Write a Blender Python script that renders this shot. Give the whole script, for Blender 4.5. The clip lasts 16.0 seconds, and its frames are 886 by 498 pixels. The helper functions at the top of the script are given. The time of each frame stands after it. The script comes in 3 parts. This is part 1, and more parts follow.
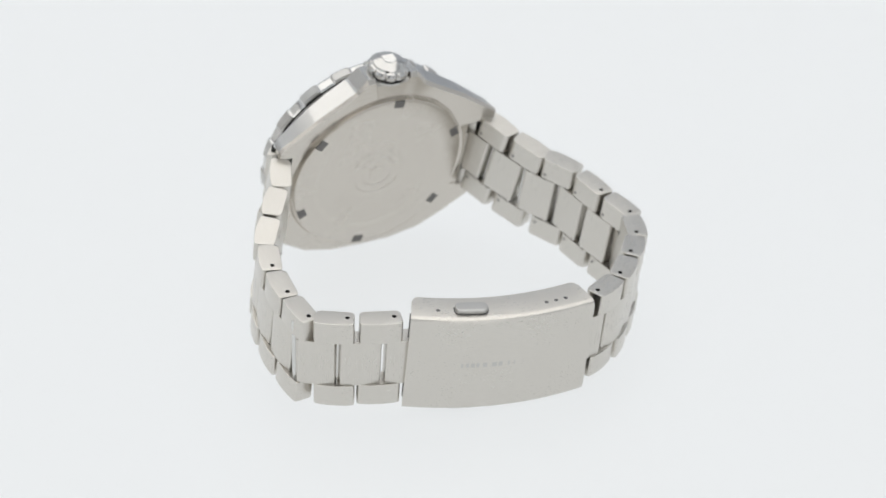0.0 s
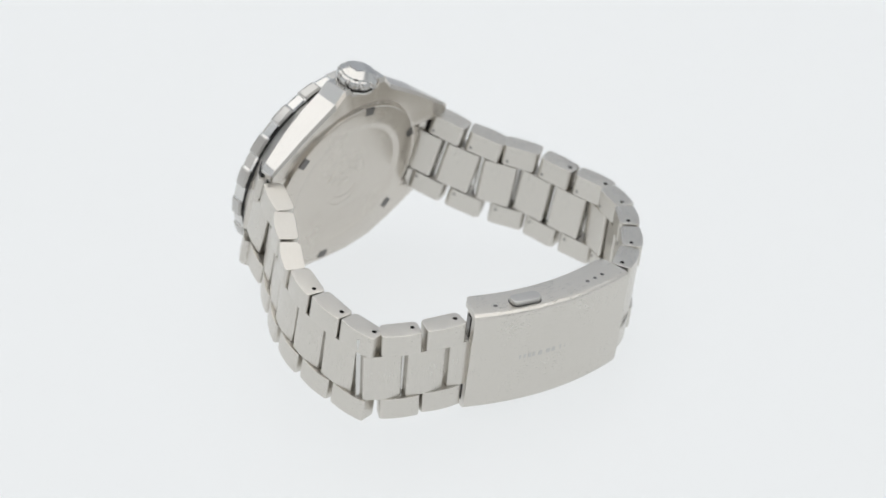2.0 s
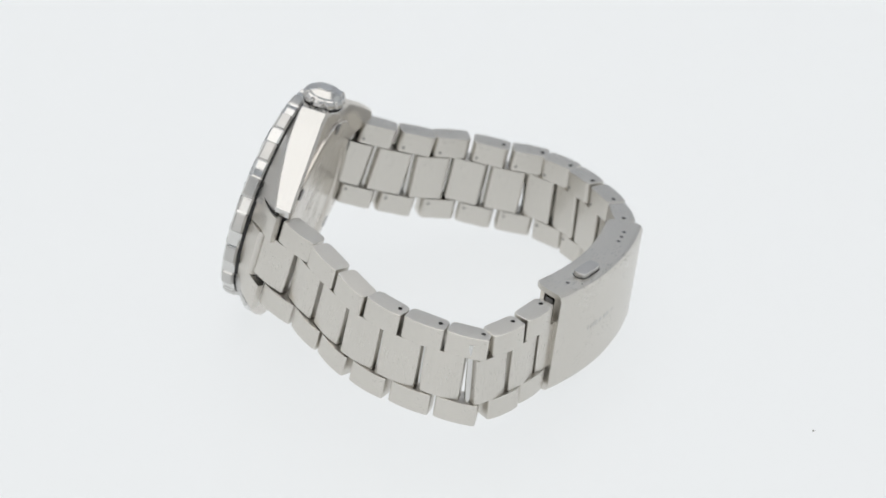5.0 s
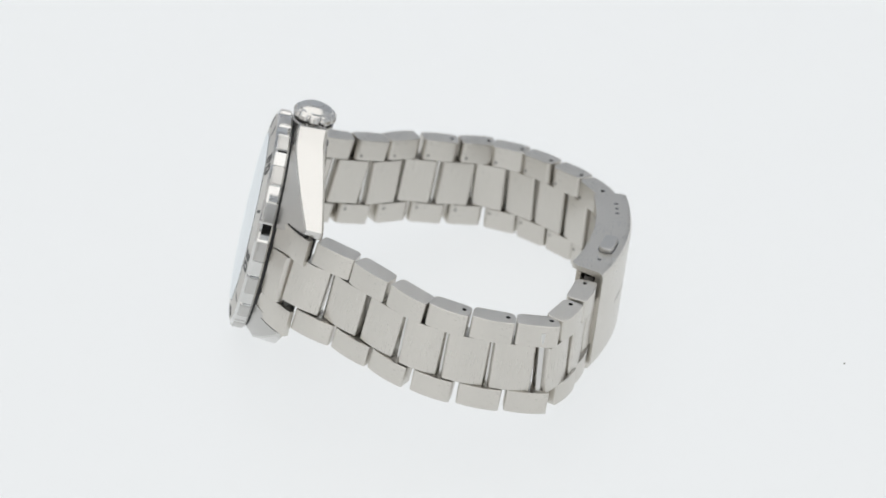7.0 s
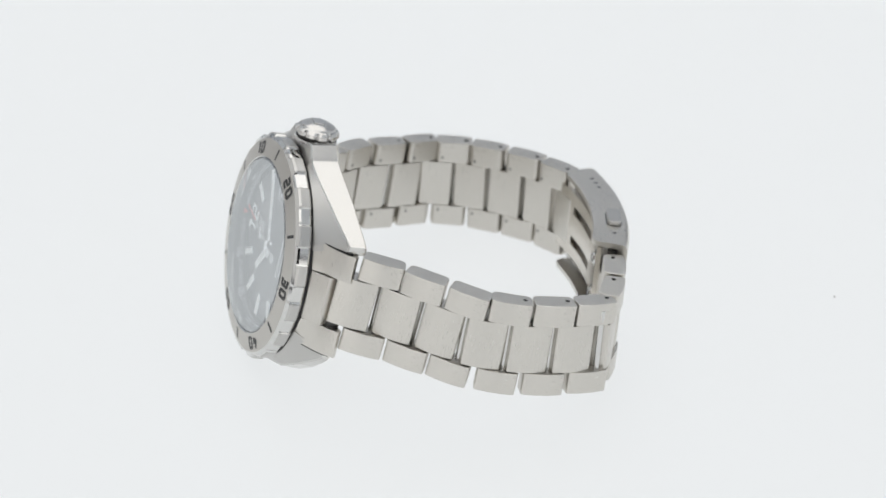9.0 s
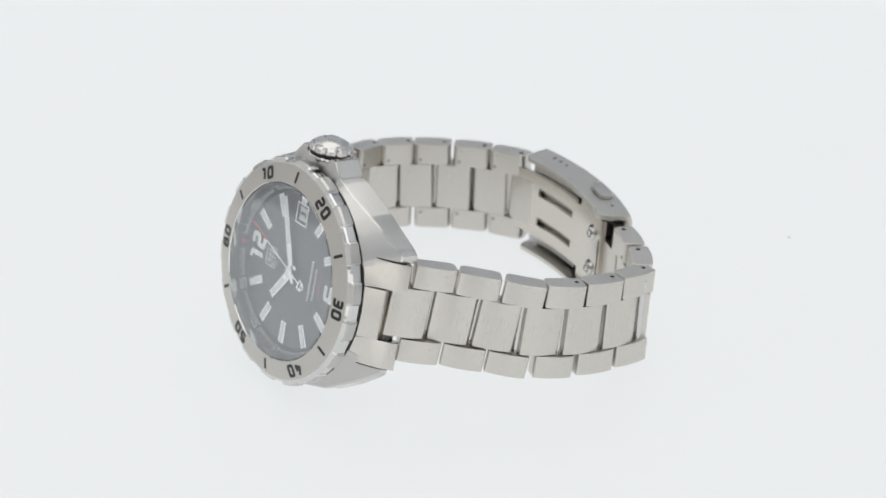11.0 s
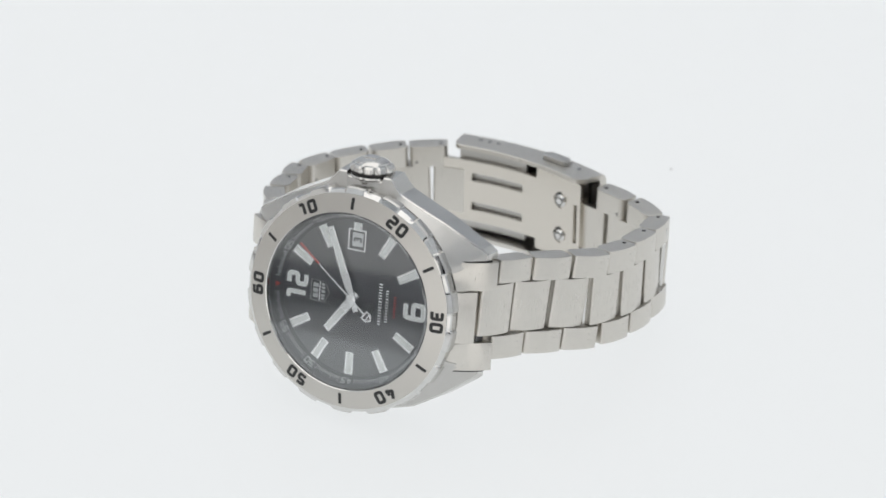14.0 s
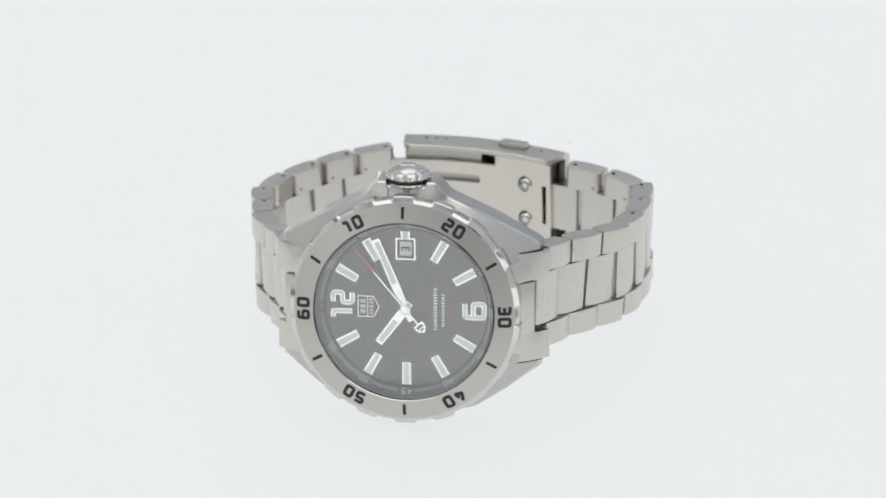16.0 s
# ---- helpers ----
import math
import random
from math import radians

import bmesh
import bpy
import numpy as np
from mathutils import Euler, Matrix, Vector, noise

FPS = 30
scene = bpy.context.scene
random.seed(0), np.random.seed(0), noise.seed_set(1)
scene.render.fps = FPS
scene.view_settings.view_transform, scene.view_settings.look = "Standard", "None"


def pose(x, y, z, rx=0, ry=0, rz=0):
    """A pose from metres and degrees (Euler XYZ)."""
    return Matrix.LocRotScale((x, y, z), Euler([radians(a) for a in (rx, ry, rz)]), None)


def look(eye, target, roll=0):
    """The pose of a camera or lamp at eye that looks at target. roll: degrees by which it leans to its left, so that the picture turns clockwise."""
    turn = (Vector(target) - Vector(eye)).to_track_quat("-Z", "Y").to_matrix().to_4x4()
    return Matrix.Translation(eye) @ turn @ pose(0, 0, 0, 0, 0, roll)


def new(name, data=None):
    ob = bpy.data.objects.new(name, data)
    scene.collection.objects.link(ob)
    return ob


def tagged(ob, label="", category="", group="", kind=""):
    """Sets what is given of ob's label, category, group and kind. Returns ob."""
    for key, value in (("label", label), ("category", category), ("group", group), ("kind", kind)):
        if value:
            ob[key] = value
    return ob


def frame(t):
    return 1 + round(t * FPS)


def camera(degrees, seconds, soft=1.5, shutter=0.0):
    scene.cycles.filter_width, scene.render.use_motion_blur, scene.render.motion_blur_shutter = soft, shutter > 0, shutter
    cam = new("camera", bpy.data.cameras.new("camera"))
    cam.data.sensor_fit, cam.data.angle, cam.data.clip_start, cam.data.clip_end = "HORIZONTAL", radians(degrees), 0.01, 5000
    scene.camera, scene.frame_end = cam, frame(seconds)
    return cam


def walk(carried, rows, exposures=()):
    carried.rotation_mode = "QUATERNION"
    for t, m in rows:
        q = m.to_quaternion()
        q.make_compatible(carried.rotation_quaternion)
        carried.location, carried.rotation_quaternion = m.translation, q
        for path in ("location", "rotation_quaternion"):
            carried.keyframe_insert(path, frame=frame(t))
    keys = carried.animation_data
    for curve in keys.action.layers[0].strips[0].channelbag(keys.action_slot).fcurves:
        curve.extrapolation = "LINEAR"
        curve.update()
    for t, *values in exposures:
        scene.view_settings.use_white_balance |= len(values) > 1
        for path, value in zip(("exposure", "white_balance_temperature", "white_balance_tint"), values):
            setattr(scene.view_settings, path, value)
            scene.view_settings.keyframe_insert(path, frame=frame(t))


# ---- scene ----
# One steady turn of the table: the watch stands on its side on it.
FLOOR = -19.6          # table surface below the turning centre, mm
MM = 0.001
TURN = 142.33          # degrees in 16 s, at a constant speed

cam = camera(18.43, 16.0, soft=1.7)
cam.data.dof.use_dof = True
cam.data.dof.focus_distance = 0.477
cam.data.dof.aperture_fstop = 24.0
EYE = Vector((0.0, -0.43792, (250.83 - FLOOR) * MM))
AIM = EYE + Vector((math.sin(radians(0.137)) * math.cos(radians(30.231)), math.cos(radians(30.231)), -math.sin(radians(30.231))))
walk(cam, [(0.0, look(EYE, AIM, 0.213)), (16.0, look(EYE, AIM, 0.213))], [(0.0, 0.0), (16.0, 0.0)])

# ---- light ----
world = bpy.data.worlds.new("world")
scene.world = world
world.use_nodes = True
world.node_tree.nodes["Background"].inputs[0].default_value = (0.9, 0.95, 1.0, 1)
world.node_tree.nodes["Background"].inputs[1].default_value = 0.25
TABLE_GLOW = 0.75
CEILING_GLOW = 1.3
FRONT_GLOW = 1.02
SIDE_FILL = 0.5

# ---- materials ----
MATS = {}


def material(name, color, rough=0.4, metal=0.0, grain=0.0, stretch=(1, 1, 1), scale=400, bump=0.0, emit=None, vary=0.0,
             transmission=0.0, ior=1.5, blotch=0.0, coat=0.0):
    """A principled material with grain of two scales in the roughness, the tint and the relief."""
    m = bpy.data.materials.new(name)
    m.use_nodes = True
    t = m.node_tree
    b = t.nodes["Principled BSDF"]
    b.inputs["Base Color"].default_value = (*color, 1)
    b.inputs["Roughness"].default_value = rough
    b.inputs["Metallic"].default_value = metal
    b.inputs["IOR"].default_value = ior
    b.inputs["Transmission Weight"].default_value = transmission
    b.inputs["Coat Weight"].default_value = coat
    if emit:
        b.inputs["Emission Color"].default_value = (*emit[0], 1)
        b.inputs["Emission Strength"].default_value = emit[1]
    if grain or bump or vary or blotch:
        co = t.nodes.new("ShaderNodeTexCoord")
        mp = t.nodes.new("ShaderNodeMapping")
        mp.inputs["Scale"].default_value = stretch
        t.links.new(co.outputs["Object"], mp.inputs["Vector"])
        fine = t.nodes.new("ShaderNodeTexNoise")
        fine.inputs["Scale"].default_value = scale
        fine.inputs["Detail"].default_value = 4
        t.links.new(mp.outputs["Vector"], fine.inputs["Vector"])
        broad = t.nodes.new("ShaderNodeTexNoise")
        broad.inputs["Scale"].default_value = 130
        broad.inputs["Detail"].default_value = 2
        t.links.new(co.outputs["Object"], broad.inputs["Vector"])
        if grain or blotch:
            add = t.nodes.new("ShaderNodeMath")
            add.operation = "MULTIPLY_ADD"
            add.inputs[1].default_value = grain
            add.inputs[2].default_value = rough - grain / 2 - blotch / 2
            t.links.new(fine.outputs["Fac"], add.inputs[0])
            add2 = t.nodes.new("ShaderNodeMath")
            add2.operation = "MULTIPLY_ADD"
            add2.inputs[1].default_value = blotch
            t.links.new(broad.outputs["Fac"], add2.inputs[0])
            t.links.new(add.outputs[0], add2.inputs[2])
            t.links.new(add2.outputs[0], b.inputs["Roughness"])
        if vary:
            mix = t.nodes.new("ShaderNodeMix")
            mix.data_type = "RGBA"
            mix.inputs["A"].default_value = (*[c * (1 - vary) for c in color], 1)
            mix.inputs["B"].default_value = (*[min(1, c * (1 + vary)) for c in color], 1)
            t.links.new(fine.outputs["Fac"], mix.inputs["Factor"])
            t.links.new(mix.outputs["Result"], b.inputs["Base Color"])
        if bump:
            bp = t.nodes.new("ShaderNodeBump")
            bp.inputs["Strength"].default_value = bump
            bp.inputs["Distance"].default_value = 0.00004
            t.links.new(fine.outputs["Fac"], bp.inputs["Height"])
            t.links.new(bp.outputs["Normal"], b.inputs["Normal"])
    MATS[name] = m
    return m


STEEL = (0.635, 0.612, 0.57)
brushed = material("brushed_steel", STEEL, 0.30, 1, grain=0.14, stretch=(0.06, 1, 1), scale=9000, bump=0.12, vary=0.07, blotch=0.08)
brushed_up = material("brushed_steel_crosswise", STEEL, 0.30, 1, grain=0.14, stretch=(1, 1, 0.06), scale=9000, bump=0.12, vary=0.07, blotch=0.08)
turned = material("turned_steel", (0.555, 0.537, 0.505), 0.32, 1, grain=0.12, scale=7000, vary=0.05, blotch=0.08)
nt = turned.node_tree
tg = nt.nodes.new("ShaderNodeTangent")
tg.direction_type, tg.axis = "RADIAL", "Y"
nt.links.new(tg.outputs["Tangent"], nt.nodes["Principled BSDF"].inputs["Tangent"])
nt.nodes["Principled BSDF"].inputs["Anisotropic"].default_value = 0.75
satin = material("satin_steel", (0.54, 0.532, 0.515), 0.34, 1, grain=0.10, scale=6000, bump=0.15, vary=0.04, blotch=0.08)
polished = material("polished_steel", (0.66, 0.655, 0.64), 0.08, 1, grain=0.04, scale=2000, blotch=0.05)
rim_steel = material("soft_polished_steel", (0.625, 0.615, 0.595), 0.17, 1, grain=0.06, scale=3000, blotch=0.06)
blade_steel = material("ivory_toned_steel", (0.66, 0.625, 0.57), 0.2, 1, grain=0.06, scale=3000, blotch=0.06)
back_steel = material("warm_satin_steel", (0.625, 0.59, 0.54), 0.26, 1, grain=0.05, scale=6000, vary=0.02, blotch=0.10)
# The shade of narrow gaps, put into a near-black steel colour.
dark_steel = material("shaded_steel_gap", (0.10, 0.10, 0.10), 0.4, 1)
# Grey for solid discs that stand for the shade of pin holes.
hole_grey = material("shaded_hole_grey", (0.30, 0.29, 0.275), 0.35, 1)
# The shade of holes, notches and the clasp mouth, put into the colour.
recess_dark = material("shaded_recess_steel", (0.16, 0.155, 0.15), 0.3, 1)
black_enamel = material("black_enamel", (0.012, 0.012, 0.013), 0.4, vary=0.2, scale=3000)
dial_black = material("black_sunray_dial", (0.032, 0.0335, 0.038), 0.35, grain=0.1, scale=4000, vary=0.05, coat=0.6)
flange_black = material("black_flange", (0.03, 0.031, 0.034), 0.4, vary=0.1, scale=3000)
rhodium = material("bright_rhodium", (0.92, 0.925, 0.93), 0.22, 1, grain=0.05, scale=3000)
lume = material("white_lume", (0.80, 0.82, 0.81), 0.5, vary=0.04, scale=3000)
print_white = material("white_print", (0.88, 0.89, 0.90), 0.5, vary=0.05, scale=3000)
print_grey = material("grey_print", (0.5, 0.51, 0.52), 0.5, vary=0.05, scale=3000)
print_red = material("red_print", (0.45, 0.03, 0.02), 0.5, vary=0.1, scale=3000)
date_paper = material("date_disc_white", (0.62, 0.63, 0.64), 0.5, vary=0.05, scale=3000)
crystal_glass = bpy.data.materials.new("sapphire_crystal")
crystal_glass.use_nodes = True
gt = crystal_glass.node_tree
gt.nodes.remove(gt.nodes["Principled BSDF"])
clear = gt.nodes.new("ShaderNodeBsdfTransparent")
clear.inputs["Color"].default_value = (0.985, 0.99, 0.99, 1)
gloss = gt.nodes.new("ShaderNodeBsdfGlossy")
gloss.inputs["Color"].default_value = (0.95, 0.98, 1.0, 1)
gloss.inputs["Roughness"].default_value = 0.02
facing = gt.nodes.new("ShaderNodeLayerWeight")
facing.inputs["Blend"].default_value = 0.5
steep = gt.nodes.new("ShaderNodeMath")
steep.operation = "POWER"
steep.inputs[1].default_value = 2.6
mirror = gt.nodes.new("ShaderNodeMath")
mirror.operation = "MULTIPLY_ADD"
mirror.inputs[1].default_value, mirror.inputs[2].default_value = 0.83, 0.17
sheen = gt.nodes.new("ShaderNodeMixShader")
gt.links.new(facing.outputs["Facing"], steep.inputs[0])
gt.links.new(steep.outputs[0], mirror.inputs[0])
gt.links.new(mirror.outputs[0], sheen.inputs[0])
gt.links.new(clear.outputs[0], sheen.inputs[1])
gt.links.new(gloss.outputs[0], sheen.inputs[2])
gt.links.new(sheen.outputs[0], gt.nodes["Material Output"].inputs["Surface"])
crystal_body = bpy.data.materials.new("sapphire_body")
crystal_body.use_nodes = True
gt = crystal_body.node_tree
gt.nodes.remove(gt.nodes["Principled BSDF"])
clear = gt.nodes.new("ShaderNodeBsdfTransparent")
clear.inputs["Color"].default_value = (0.985, 0.99, 0.99, 1)
gt.links.new(clear.outputs[0], gt.nodes["Material Output"].inputs["Surface"])
# Black of the crown ring; also paints shade in the bezel and lug gaps.
gasket_gap_black = material("black_gasket_and_gap", (0.01, 0.01, 0.01), 0.6, vary=0.1, scale=2000)
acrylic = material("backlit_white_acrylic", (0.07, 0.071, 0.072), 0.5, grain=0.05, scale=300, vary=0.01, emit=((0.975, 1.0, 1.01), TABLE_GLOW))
fabric = material("white_tent_fabric", (0.84, 0.865, 0.89), 0.9, scale=3000, bump=0.3, vary=0.02)
panel_glow = material("light_panel_diffuser", (0.25, 0.25, 0.25), 0.6, emit=((1.0, 0.99, 0.97), CEILING_GLOW))
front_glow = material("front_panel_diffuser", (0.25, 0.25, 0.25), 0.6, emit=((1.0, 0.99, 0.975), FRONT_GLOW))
side_fill = material("side_fill_diffuser", (0.25, 0.25, 0.25), 0.6, emit=((1.0, 0.99, 0.97), SIDE_FILL))
back_paper = material("pale_grey_paper", (0.64, 0.67, 0.72), 0.9, scale=3000, bump=0.2, vary=0.03)
grey_cloth = material("off_white_cloth", (0.66, 0.665, 0.68), 0.9, scale=3000, bump=0.3, vary=0.04)
frame_grey = material("grey_aluminium", (0.35, 0.35, 0.36), 0.4, 1, grain=0.1, scale=500)
dust_dark = material("dust_fibre", (0.2, 0.19, 0.18), 0.9, vary=0.3, scale=9000)
dark_room = material("dark_cloth", (0.03, 0.03, 0.03), 0.9, vary=0.2, scale=500)


# ---- building helpers (all in millimetres) ----
def soften(me, limit):
    """Corner normals weighted by the area of the faces that meet below an angle: flat faces stay flat, rims round."""
    me.polygons.foreach_set("use_smooth", [True] * len(me.polygons))
    normal = [p.normal.copy() for p in me.polygons]
    area = [p.area for p in me.polygons]
    around = [[] for _ in me.vertices]
    for p in me.polygons:
        for v in p.vertices:
            around[v].append(p.index)
    out = []
    for p in me.polygons:
        n = normal[p.index]
        for v in p.vertices:
            w = Vector((0, 0, 0))
            for q in around[v]:
                if normal[q].dot(n) > limit:
                    w += normal[q] * area[q]
            out.append(w.normalized() if w.length_squared > 0 else n)
    me.normals_split_custom_set(out)


def part(name, bm, mat, parent=None, label="", m=None, sharp=32, smooth=True):
    """Links a bmesh, drawn in millimetres, as one mesh object."""
    me = bpy.data.meshes.new(name)
    bmesh.ops.recalc_face_normals(bm, faces=bm.faces)
    bm.to_mesh(me)
    bm.free()
    me.transform(Matrix.Scale(MM, 4))
    for mt in (mat if isinstance(mat, (list, tuple)) else [mat]):
        me.materials.append(mt)
    if smooth:
        soften(me, math.cos(radians(sharp)))
    return place(name, me, parent, label, m)


def place(name, me, parent=None, label="", m=None):
    ob = new(name, me)
    if parent is not None:
        ob.parent = parent
    if m is not None:
        ob.matrix_basis = m
    return tagged(ob, label) if label else ob


def offset_loop(pts, d):
    """A closed 2D outline (counter-clockwise) moved inwards by d."""
    out = []
    n = len(pts)
    for i in range(n):
        a, b, c = Vector(pts[i - 1]), Vector(pts[i]), Vector(pts[(i + 1) % n])
        u, v = (b - a).normalized(), (c - b).normalized()
        nu, nv = Vector((-u.y, u.x)), Vector((-v.y, v.x))
        w = nu + nv
        k = max(w.length_squared / 2, 0.3)
        p = b + w * (d / k)
        out.append((p.x, p.y))
    return out


def round_poly(pts, radii, seg=4):
    """A 2D polygon (counter-clockwise) with its corners rounded."""
    out = []
    n = len(pts)
    for i in range(n):
        a, b, c = Vector(pts[i - 1]), Vector(pts[i]), Vector(pts[(i + 1) % n])
        r = radii[i] if isinstance(radii, (list, tuple)) else radii
        if r <= 0:
            out.append((b.x, b.y))
            continue
        u, v = (a - b).normalized(), (c - b).normalized()
        half = max(u.angle(v) / 2, 0.05)
        d = min(r / math.tan(half), 0.48 * (a - b).length, 0.48 * (c - b).length)
        p, q = b + u * d, b + v * d
        for s in range(seg + 1):
            f = s / seg
            w = p * (1 - f) ** 2 + b * 2 * f * (1 - f) + q * f * f
            out.append((w.x, w.y))
    return out


def layers(bm, loops, close_first=True, close_last=True):
    """Skins closed loops of 3D points of equal count, one after the other."""
    rings = [[bm.verts.new(p) for p in lp] for lp in loops]
    n = len(rings[0])
    for a, b in zip(rings, rings[1:]):
        for i in range(n):
            j = (i + 1) % n
            bm.faces.new((a[i], a[j], b[j], b[i]))
    if close_first:
        bm.faces.new(list(reversed(rings[0])))
    if close_last:
        bm.faces.new(rings[-1])
    return rings


def prism(pts, z0, z1, edge=0.25, bm=None, hole=None):
    """An upright body over a 2D outline, with rounded rims; hole: (x, y, radius, depth) sunk in both ends."""
    bm = bm or bmesh.new()
    e = edge
    lv = [(z0, e), (z0 + 0.3 * e, 0.3 * e), (z0 + e, 0), (z1 - e, 0), (z1 - 0.3 * e, 0.3 * e), (z1, e)]
    loops = [[(x, y, z) for x, y in (offset_loop(pts, d) if d else pts)] for z, d in lv]
    rings = layers(bm, loops, hole is None, hole is None)
    if hole:
        hx, hy, r, deep = hole
        for ring, z, s in ((rings[0], z0, 1), (rings[-1], z1, -1)):
            k = 14
            rim = [bm.verts.new((hx + r * math.cos(6.2832 * i / k), hy + r * math.sin(6.2832 * i / k), z)) for i in range(k)]
            low = [bm.verts.new((v.co.x, v.co.y, z + s * deep)) for v in rim]
            edges = [bm.edges.new((rim[i], rim[(i + 1) % k])) for i in range(k)]
            edges += [bm.edges.get((ring[i], ring[(i + 1) % len(ring)])) for i in range(len(ring))]
            bmesh.ops.triangle_fill(bm, use_beauty=True, edges=edges)
            for i in range(k):
                f = bm.faces.new((rim[i], rim[(i + 1) % k], low[(i + 1) % k], low[i]))
                f.material_index = 1
            f = bm.faces.new(low)
            f.material_index = 1
    return bm


def lathe(profile, n=96, bm=None, wobble=None, closed=True, ring=False):
    """Turns a profile of (radius, y) about the y axis; wobble(angle, i) gives a change of radius for point i."""
    bm = bm or bmesh.new()
    rings = []
    closed = closed and not ring
    for i, (r, y) in enumerate(profile):
        row = []
        for k in range(n):
            a = 2 * math.pi * k / n
            q = r + (wobble(a, i) if wobble else 0)
            row.append((q * math.cos(a), y, q * math.sin(a)))
        rings.append(row)
    made = layers(bm, rings, closed, closed)
    if ring:
        a, b = made[-1], made[0]
        for k in range(n):
            j = (k + 1) % n
            bm.faces.new((a[k], a[j], b[j], b[k]))
    return bm


def rod(a, b, r, n=14, edge=0.0, bm=None):
    """A round bar from a to b."""
    bm = bm or bmesh.new()
    a, b = Vector(a), Vector(b)
    d = (b - a).normalized()
    u = d.orthogonal().normalized()
    v = d.cross(u)
    loops = []
    for p, q in ((a, r - edge), (a + d * edge, r), (b - d * edge, r), (b, r - edge)):
        loops.append([p + (u * math.cos(6.28318 * i / n) + v * math.sin(6.28318 * i / n)) * q for i in range(n)])
    if not edge:
        loops = [loops[1], loops[2]]
    layers(bm, loops)
    return bm


def box(lo, hi, edge=0.0, bm=None):
    pts = [(lo[0], lo[1]), (hi[0], lo[1]), (hi[0], hi[1]), (lo[0], hi[1])]
    return prism(pts, lo[2], hi[2], edge, bm) if edge else prism_plain(pts, lo[2], hi[2], bm)


def prism_plain(pts, z0, z1, bm=None):
    bm = bm or bmesh.new()
    layers(bm, [[(x, y, z0) for x, y in pts], [(x, y, z1) for x, y in pts]])
    return bm


def lettering(text, size, thick, bold=0.0):
    """A bmesh of built-in-font text, centred, in the xy plane, standing thick off it."""
    cu = bpy.data.curves.new("text", "FONT")
    cu.body, cu.size, cu.extrude, cu.offset = text, size, thick / 2, bold
    cu.align_x, cu.align_y = "CENTER", "CENTER"
    cu.resolution_u = 3
    ob = bpy.data.objects.new("text", cu)
    scene.collection.objects.link(ob)
    dg = bpy.context.evaluated_depsgraph_get()
    me = bpy.data.meshes.new_from_object(ob.evaluated_get(dg))
    bm = bmesh.new()
    bm.from_mesh(me)
    bpy.data.objects.remove(ob)
    bpy.data.meshes.remove(me)
    xs = [v.co.x for v in bm.verts]
    ys = [v.co.y for v in bm.verts]
    shift = Vector((-(min(xs) + max(xs)) / 2, -(min(ys) + max(ys)) / 2, 0))
    bmesh.ops.translate(bm, verts=bm.verts, vec=shift)
    return bm


STROKES = {"0": [[(0, 0), (1, 0), (1, 1), (0, 1), None]], "1": [[(0.2, 1.0), (0.85, 1.0), (0.85, 0)]],
           "2": [[(0, 1), (1, 1), (1, 0.5), (0, 0.5), (0, 0), (1, 0)]], "3": [[(0, 1), (1, 1), (1, 0), (0, 0)], [(0.15, 0.5), "x1", 0.5]],
           "4": [[(0.72, 0), (0.72, 0.66)], [(0.42, 1.06), (-0.06, 0.26), ("stem", 0.26)], [("past", 0.26), (1.08, 0.26)]],
           "5": [[(1, 1), (0, 1), (0, 0.56), (1, 0.56), (1, 0), (0, 0)]], "6": [[(1, 1), (0, 1), (0, 0), (1, 0), (1, 0.56), ("x0", 0.56)]]}


def ribbon(bm, path, w, z0, z1, closed):
    """A flat band of width w along a 2D path."""
    n = len(path)
    left, right = [], []
    for i in range(n):
        p = Vector(path[i])
        a = Vector(path[i - 1]) if i or closed else None
        c = Vector(path[(i + 1) % n]) if i < n - 1 or closed else None
        u = (p - a).normalized() if a is not None else (c - p).normalized()
        v = (c - p).normalized() if c is not None else u
        k = (Vector((-u.y, u.x)) + Vector((-v.y, v.x)))
        k = k / max(k.length_squared / 2, 0.4) * (w / 2)
        left.append(p + k)
        right.append(p - k)
    rows = []
    for l, r in zip(left, right):
        rows.append([bm.verts.new((l.x, l.y, z0)), bm.verts.new((r.x, r.y, z0)), bm.verts.new((r.x, r.y, z1)), bm.verts.new((l.x, l.y, z1))])
    for i in range(n if closed else n - 1):
        a, b = rows[i], rows[(i + 1) % n]
        for k in range(4):
            bm.faces.new((a[k], a[(k + 1) % 4], b[(k + 1) % 4], b[k]))
    if not closed:
        bm.faces.new(rows[0])
        bm.faces.new(list(reversed(rows[-1])))


def square_digits(text, high, wide, weight, gap, z0, z1):
    """Squared sans digits, centred on the origin; wide and high are outer sizes."""
    bm = bmesh.new()
    w, h = wide - weight, high - weight
    x0 = -((len(text) - 1) * (wide + gap)) / 2 - w / 2
    for k, ch in enumerate(text):
        ox = x0 + k * (wide + gap)
        for stroke in STROKES[ch]:
            if "x1" in stroke:
                stroke = [stroke[0], (1 - weight / 2 / w, stroke[2])]
            closed = stroke[-1] is None
            pts = []
            for p in stroke:
                if p is None:
                    continue
                x, y = p
                x = weight / 2 / w if x == "x0" else x
                x = 0.72 - weight / 2 / w if x == "stem" else (0.72 + weight / 2 / w if x == "past" else x)
                pts.append((ox + x * w, -h / 2 + y * h))
            r = [0.0 if (not closed and i in (0, len(pts) - 1)) else weight * 0.55 for i in range(len(pts))]
            ribbon(bm, round_poly(pts, r, 3), weight, z0, z1, closed)
    return bm


